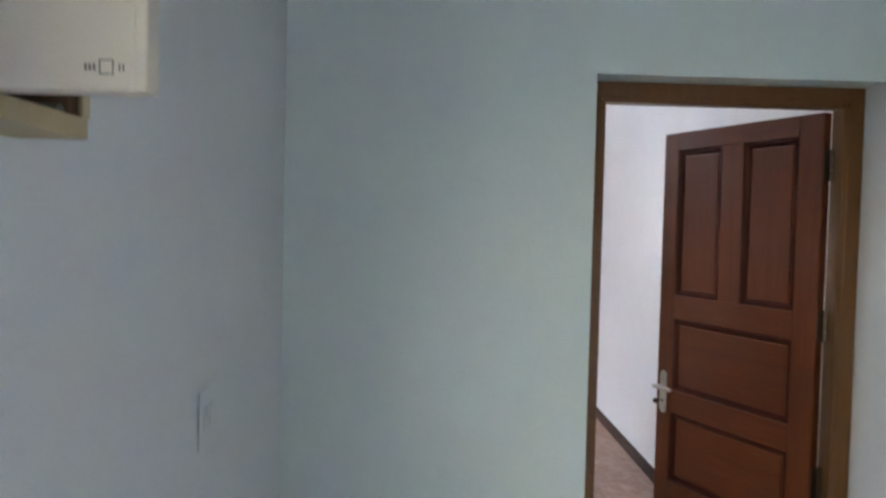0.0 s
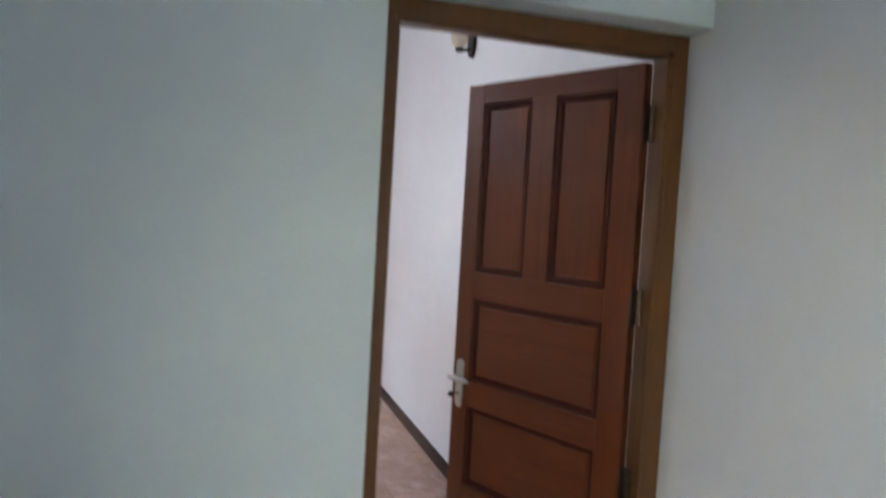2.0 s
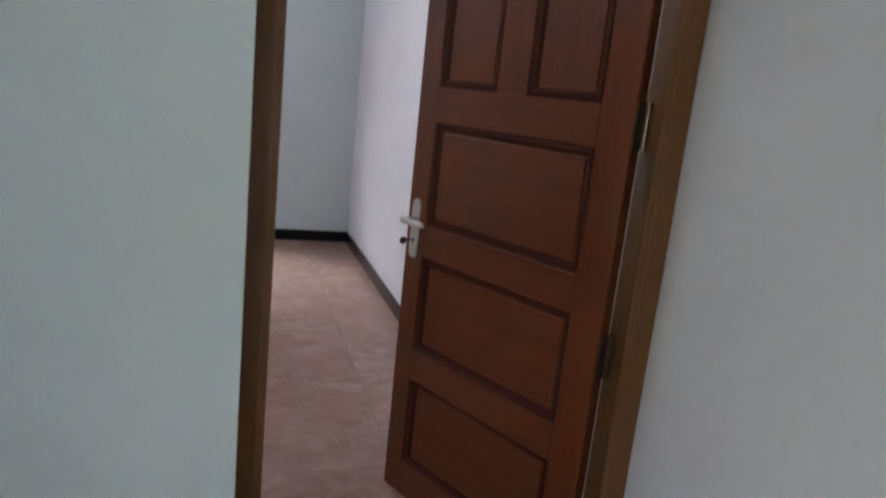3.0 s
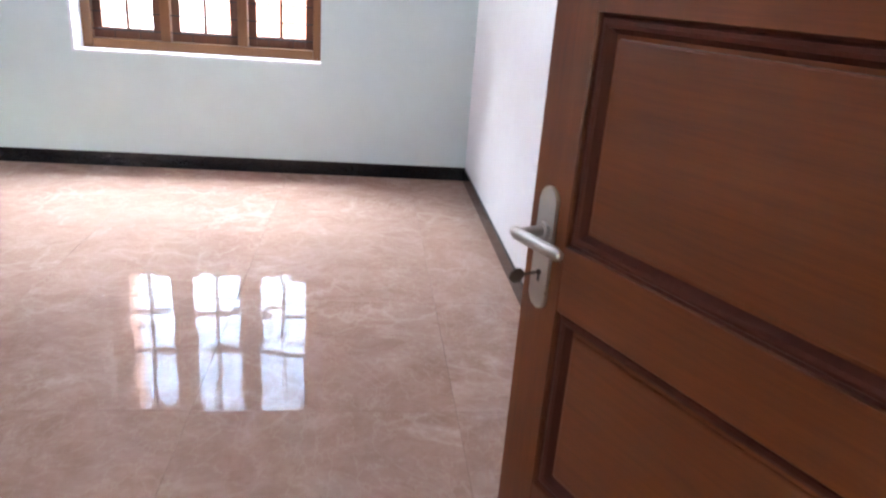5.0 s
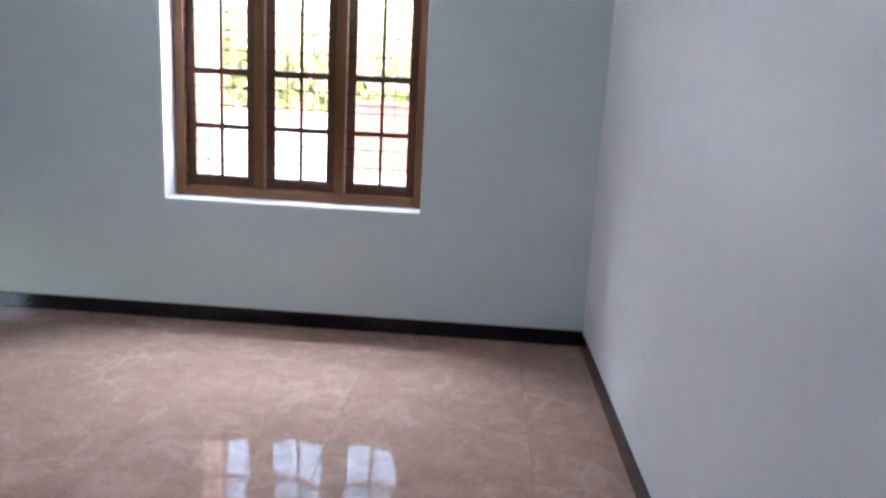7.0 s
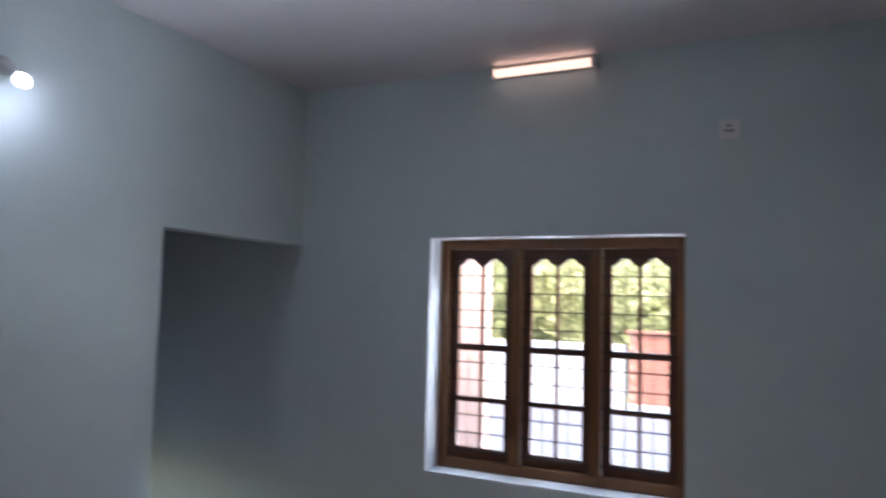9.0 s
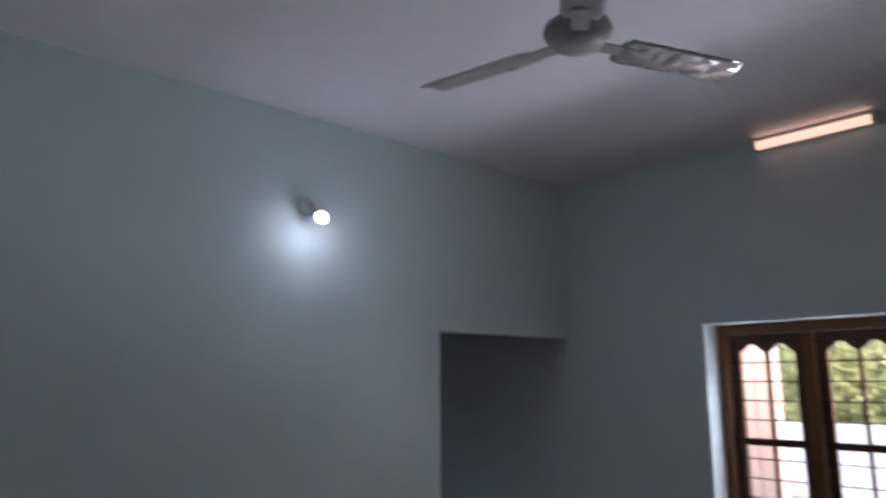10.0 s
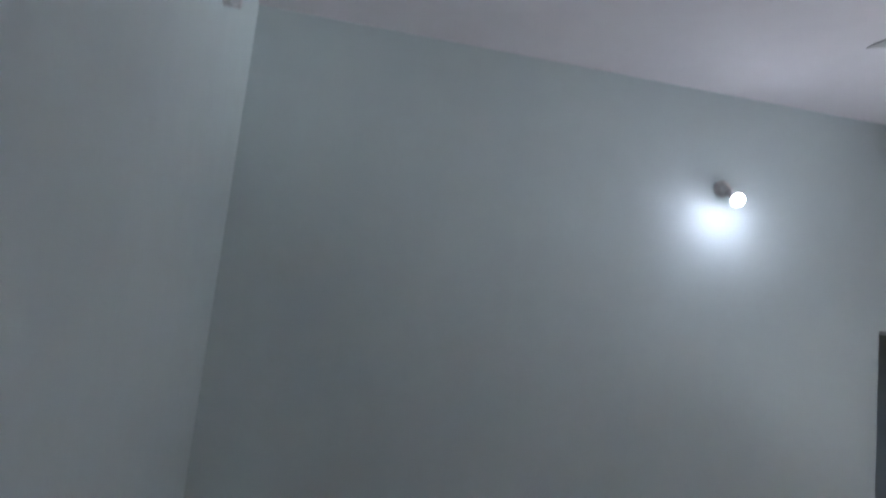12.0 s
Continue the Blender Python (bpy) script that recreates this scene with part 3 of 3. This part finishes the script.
# ---- lamps ----
def wall_bulb(name, label, m, bulb_mat):
    """Batten holder on a wall (local x points out of the wall) with a bulb leaning out and down."""
    w = thing(name, label, "wall lamp", m)
    bm = lathe([(0.040, 0.0), (0.040, 0.010), (0.034, 0.022), (0.026, 0.030)], 28)
    part("base", bm, PLASTIC, w, m=pose(0.0005, 0, 0, 0, 90, 0), smooth=False)
    tilt = pose(0.020, 0, 0, 0, 124, 0)
    part("holder", lathe([(0.022, 0.0), (0.024, 0.03), (0.021, 0.058), (0.018, 0.062)], 24), PLASTIC, w, m=tilt)
    b = part("bulb", lathe([(0.014, 0.060), (0.016, 0.075), (0.023, 0.100), (0.0262, 0.118), (0.0275, 0.132)], 28), PLASTIC, w, "white bulb body", m=tilt, smooth=True)
    part("bulb_dome", lathe([(0.0276, 0.132), (0.0278, 0.138), (0.0258, 0.151), (0.019, 0.163), (0.009, 0.169), (0.002, 0.1705)], 28), bulb_mat, b, smooth=True)
    return w


wall_bulb("wall_lamp", "lit white bulb in a white holder on the mint wall", pose(RX0 + 0.0005, 2.372, 2.642, 0, 0, 0), BULB)


def sconce(m):
    """A dark wall bracket with a cream glass shade; local x points out of the wall."""
    w = thing("wall_sconce", "dark metal wall sconce with an unlit cream glass shade", "wall lamp", m)
    outline = [(0.052 * math.cos(2 * math.pi * k / 24), 0.085 * math.sin(2 * math.pi * k / 24)) for k in range(24)]
    part("back_plate", slab(outline, 0.0005, 0.020), IRON, w, m=pose(0, 0, 0, 0, 0, -90))
    bm = rod((0.018, 0, -0.035), (0.085, 0, -0.055), 0.009, 10)
    rod((0.085, 0, -0.058), (0.085, 0, -0.036), 0.022, 14, bm)
    part("arm", bm, IRON, w)
    part("shade", lathe([(0.020, -0.036), (0.034, -0.026), (0.046, 0.000), (0.050, 0.035), (0.058, 0.068), (0.055, 0.068), (0.046, 0.035), (0.042, 0.002), (0.030, -0.020)], 28), SHADE_GLASS, w, "cream glass bell shade", m=pose(0.085, 0, 0), smooth=True)
    return w


sconce(pose(RX1 - 0.0005, 2.02, 2.505, 0, 0, 180))


def tube_light(name, label, length, m, tube_mat, k=1.0):
    """A batten with its tube; local x along it, local -y out of the wall."""
    t = thing(name, label, "tube light", m)
    part("batten", block(-length / 2, length / 2, -0.036 * k, -0.0005, -0.026 * k, 0.034 * k, 0.004), PLASTIC, t)
    for s in (-1, 1):
        part("end_cap", block(s * length / 2 - 0.014, s * length / 2 + 0.014, -0.076 * k, -0.001, -0.030 * k, 0.030 * k, 0.005), PLASTIC, t)
    part("tube", rod((-length / 2 + 0.013, -0.052 * k, -0.004), (length / 2 - 0.013, -0.052 * k, -0.006), 0.023 * k, 16), tube_mat, t, smooth=True)
    return t


tube_light("tube_light", "short lit warm tube light on a batten under the ceiling", 0.60, pose(-0.845, RY1, 3.060), TUBE)
tube_light("tube_light", "unlit white tube light on a batten above the doorway", 1.15, pose(-1.03, RY0, 2.705, 0, 0, 180), PLASTIC, 0.72)


# ---- switches and distribution box ----
def switch_plate(name, label, wdt, hgt, m, sockets):
    s = thing(name, label, "socket" if sockets else "switch", m)
    pm = PLATE if sockets else GREYISH
    t = 0.016 if sockets else 0.006
    part("plate", block(-wdt / 2, wdt / 2, -t, -0.0005, -hgt / 2, hgt / 2, 0.003), pm, s)
    if sockets:
        for x, z in ((0, 0.016), (-0.012, -0.008), (0.012, -0.008)):
            part("socket_hole", rod((x, -0.0158, z), (x, -0.0168, z), 0.0085, 12), INK, s)
    else:
        for k in (-1, 1):
            part("rocker", block(k * 0.020 - 0.015, k * 0.020 + 0.015, -t - 0.003, -t + 0.0002, -0.024, 0.024, 0.002), pm, s)
    return s


switch_plate("socket_plate", "white power socket plate high on the mint wall", 0.100, 0.100, pose(0.140, RY1, 2.63), True)
switch_plate("switch_plate", "pale switch plate on the grey hall wall", 0.10, 0.12, pose(HX0, -0.89, 1.20, 0, 0, 90), False)


def distribution_box():
    d = thing("distribution_box", "cream metal distribution box with its cover on the hall wall", "fuse box", pose(HX0, -1.75, 1.672))
    # open box on the wall, its front towards the room, the cover swung out square to it
    x1, y0, y1, z0, z1, w = 0.080, 0.006, 0.170, 0.022, 0.430, 0.004
    bm = block(0.0005, x1, y0, y1, z0, z0 + w, 0.001, 1)
    for a in ((0.0005, x1, y0, y1, z1 - w, z1), (0.0005, x1, y0, y0 + w, z0 + w, z1 - w), (0.0005, x1, y1 - w, y1, z0 + w, z1 - w),
              (x1 - 0.003, x1 + 0.003, y0 + w, y1 - w, z0, z0 + 0.022), (x1 - 0.003, x1 + 0.003, y0 + w, y1 - w, z1 - 0.017, z1),
              (x1 - 0.003, x1 + 0.003, y1 - 0.016, y1 + 0.001, z0 + 0.022, z1 - 0.017)):
        block(*a, 0.001, 1, bm)
    body = part("back_box", bm, YELLOWED, d, "yellowed cream open box behind the cover")
    part("back_plate", block(0.0006, 0.004, y0 + w, y1 - w, z0 + w, z1 - w), YELLOWED, body)
    part("side_lining", block(0.006, x1 - 0.004, y1 - 0.030, y1 - 0.0045, z0 + 0.012, z1 - 0.012, 0.003, 2), RUST, body, "brown stained lining")
    gl = rod((0.030, y1 - 0.045, z0 + 0.024), (0.074, y1 - 0.045, z0 + 0.024), 0.008, 12)
    rod((0.050, y1 - 0.070, z0 + 0.024), (0.050, y1 - 0.028, z0 + 0.024), 0.006, 10, gl)
    part("cable_gland", gl, INK, body, "dark cable entry")
    c = part("cover", block(0.030, 0.2090, -0.022, 0.004, 0.042, 0.425, 0.004, 2), CREAM, d, "cream painted metal cover")
    part("cover_rim", block(0.2080, 0.2195, -0.0225, 0.0043, 0.0425, 0.427, 0.003, 3), CREAM, c)
    lt = part("latch", block(0.1725, 0.2070, -0.0235, -0.0215, 0.151, 0.185, 0.001, 1), BEIGE_P, c, "beige plastic latch")
    part("latch_slot", block(0.1865, 0.1960, -0.0245, -0.0232, 0.159, 0.179, 0.0004, 1), INK, lt, "dark slot")
    part("keeper", block(0.2197, 0.2255, -0.018, -0.004, 0.158, 0.184, 0.002), BEIGE_P, c, "beige latch keeper")
    # maker's mark as plain strokes
    bm = bmesh.new()
    z, k = 0.059, 0.168
    for x0, x1 in ((0.000, 0.0022), (0.0035, 0.0057), (0.0070, 0.0090), (0.0280, 0.0295), (0.0312, 0.0327)):
        block(k + x0, k + x1, -0.0226, -0.0219, z, z + 0.006, 0, 1, bm)
    for x0, x1, a, b in ((0.012, 0.024, -0.003, -0.0018), (0.012, 0.024, 0.0085, 0.0097), (0.012, 0.0132, -0.0018, 0.0085), (0.0228, 0.024, -0.0018, 0.0085)):
        block(k + x0, k + x1, -0.0226, -0.0219, z + a, z + b, 0, 1, bm)
    part("printed_mark", bm, INK, c, "grey printed mark")
    return d


distribution_box()


# ---- outside ----
GZ = -0.45
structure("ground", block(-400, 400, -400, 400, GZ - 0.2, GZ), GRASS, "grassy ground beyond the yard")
structure("pavement", block(-14, 14, -16, 15.2, GZ + 0.002, GZ + 0.03, 0.004, 1), PAVING, "pale concrete paved yard, darkened in colour against glare")
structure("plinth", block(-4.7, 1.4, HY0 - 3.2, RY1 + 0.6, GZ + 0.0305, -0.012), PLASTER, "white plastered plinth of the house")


def wing():
    g = thing("house_wing", "pink painted outside wall of the neighbouring wing", "house")
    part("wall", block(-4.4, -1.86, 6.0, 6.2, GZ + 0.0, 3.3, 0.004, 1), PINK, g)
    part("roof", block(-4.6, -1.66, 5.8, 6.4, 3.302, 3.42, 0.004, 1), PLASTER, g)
    return g


wing()


def yard_wall():
    g = thing("compound_wall", "red brick compound wall on a white plinth", "wall")
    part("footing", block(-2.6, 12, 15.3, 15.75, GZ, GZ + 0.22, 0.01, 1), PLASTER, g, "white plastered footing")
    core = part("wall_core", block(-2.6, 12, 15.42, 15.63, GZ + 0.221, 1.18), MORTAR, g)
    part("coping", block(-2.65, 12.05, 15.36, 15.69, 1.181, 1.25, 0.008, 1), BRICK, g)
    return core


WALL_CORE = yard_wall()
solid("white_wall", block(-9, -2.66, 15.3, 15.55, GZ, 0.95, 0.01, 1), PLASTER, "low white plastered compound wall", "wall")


def tree(x, y, height, spread, seed):
    rnd = random.Random(seed)
    t = thing("tree", "green leafy tree behind the compound wall", "tree", pose(x, y, GZ), group="trees")
    bm = bmesh.new()
    rings = []
    for s in range(7):
        u = s / 6
        r = 0.20 * (1 - 0.75 * u) + (0.08 if s == 0 else 0)
        ox, oy = 0.25 * math.sin(u * 2 + seed), 0.2 * math.cos(u * 2.3 + seed)
        rings.append([bm.verts.new((ox + r * math.cos(2 * math.pi * k / 9), oy + r * math.sin(2 * math.pi * k / 9), u * height * 0.75)) for k in range(9)])
    for a, b in zip(rings, rings[1:]):
        for k in range(9):
            bm.faces.new((a[k], a[(k + 1) % 9], b[(k + 1) % 9], b[k]))
    tips = []
    for k in range(14):
        a, u = rnd.uniform(0, 6.28), rnd.uniform(0.12, 0.72)
        p = Vector((0.25 * math.sin(u * 2 + seed), 0.2 * math.cos(u * 2.3 + seed), u * height * 0.75))
        q = p + Vector((math.cos(a), math.sin(a), rnd.uniform(0.1, 0.8))) * spread * rnd.uniform(0.5, 0.9)
        rod(p, q, 0.045, 6, bm)
        tips += [q, p.lerp(q, 0.6)]
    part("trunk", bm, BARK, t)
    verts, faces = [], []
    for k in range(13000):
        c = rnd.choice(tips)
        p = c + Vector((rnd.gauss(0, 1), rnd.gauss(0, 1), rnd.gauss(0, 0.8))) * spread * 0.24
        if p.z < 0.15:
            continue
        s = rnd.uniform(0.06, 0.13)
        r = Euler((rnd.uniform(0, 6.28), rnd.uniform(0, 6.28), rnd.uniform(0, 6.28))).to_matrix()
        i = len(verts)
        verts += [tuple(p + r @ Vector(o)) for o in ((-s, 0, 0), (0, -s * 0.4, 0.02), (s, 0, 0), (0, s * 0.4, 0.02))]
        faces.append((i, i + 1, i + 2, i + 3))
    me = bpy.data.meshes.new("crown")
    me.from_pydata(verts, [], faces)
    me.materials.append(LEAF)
    ob = new("crown", me)
    ob.parent = t
    return t


for k, (x, y, hgt, spr) in enumerate(((-13, 21, 5.0, 2.9), (-10, 22, 5.6, 3.0), (-7.2, 20, 4.8, 2.7), (-4.4, 21, 5.3, 2.9), (-1.6, 20, 4.9, 2.7), (1.4, 21, 5.2, 2.9), (4.4, 20.5, 5.0, 2.8), (-9, 26, 7.0, 3.6), (-3, 27, 7.4, 3.7), (3, 26, 7.0, 3.6))):
    tree(x, y, hgt, spr, 11 + k)


# ---- pieces: floor tiles and bricks ----
def tiles(name, x0, x1, y0, y1, at_x, at_y, size, label):
    fl = structure(name, block(x0, x1, y0, y1, -0.012, -0.0035), GROUT, label)
    rnd = random.Random(3)
    xs = sorted({x0, x1, *[at_x + size * k for k in range(-20, 20) if x0 + 0.02 < at_x + size * k < x1 - 0.02]})
    ys = sorted({y0, y1, *[at_y + size * k for k in range(-20, 20) if y0 + 0.02 < at_y + size * k < y1 - 0.02]})
    meshes = {}
    g = 0.0006
    for xa, xb in zip(xs, xs[1:]):
        for ya, yb in zip(ys, ys[1:]):
            key = (round(xb - xa, 4), round(yb - ya, 4))
            if key not in meshes:
                hx, hy = key[0] / 2 - g, key[1] / 2 - g
                meshes[key] = mesh_of("tile", block(-hx, hx, -hy, hy, -0.0034, 0.0, 0.0006, 1), TILE)
            ob = new("tile", meshes[key])
            ob.parent = fl
            ob.matrix_basis = pose((xa + xb) / 2, (ya + yb) / 2, rnd.uniform(-0.0002, 0.0002), rnd.uniform(-0.05, 0.05), rnd.uniform(-0.05, 0.05), 0)
    return fl


tiles("floor", RX0, RX1, RY0 + 0.0, RY1, 0.525, 2.45, 0.8, "glossy beige marble-look tiled bedroom floor")
tiles("floor_hall", HX0, HX1, HY0, RY0, 0.525, 0.15, 0.8, "glossy beige marble-look tiled hall floor")
tiles("floor_passage", -4.30, RX0, 2.85, RY1, -2.675, 2.45, 0.8, "glossy beige marble-look tiled passage floor")

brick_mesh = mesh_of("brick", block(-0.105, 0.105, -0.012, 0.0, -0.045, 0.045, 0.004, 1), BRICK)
brick_rnd = random.Random(8)
for row in range(14):
    for col in range(20):
        ob = new("brick", brick_mesh)
        ob.parent = WALL_CORE
        ob.matrix_basis = pose(-2.49 + col * 0.22 + (0.11 if row % 2 else 0), 15.419, GZ + 0.272 + row * 0.1, 0, brick_rnd.uniform(-0.6, 0.6), brick_rnd.uniform(-0.8, 0.8))
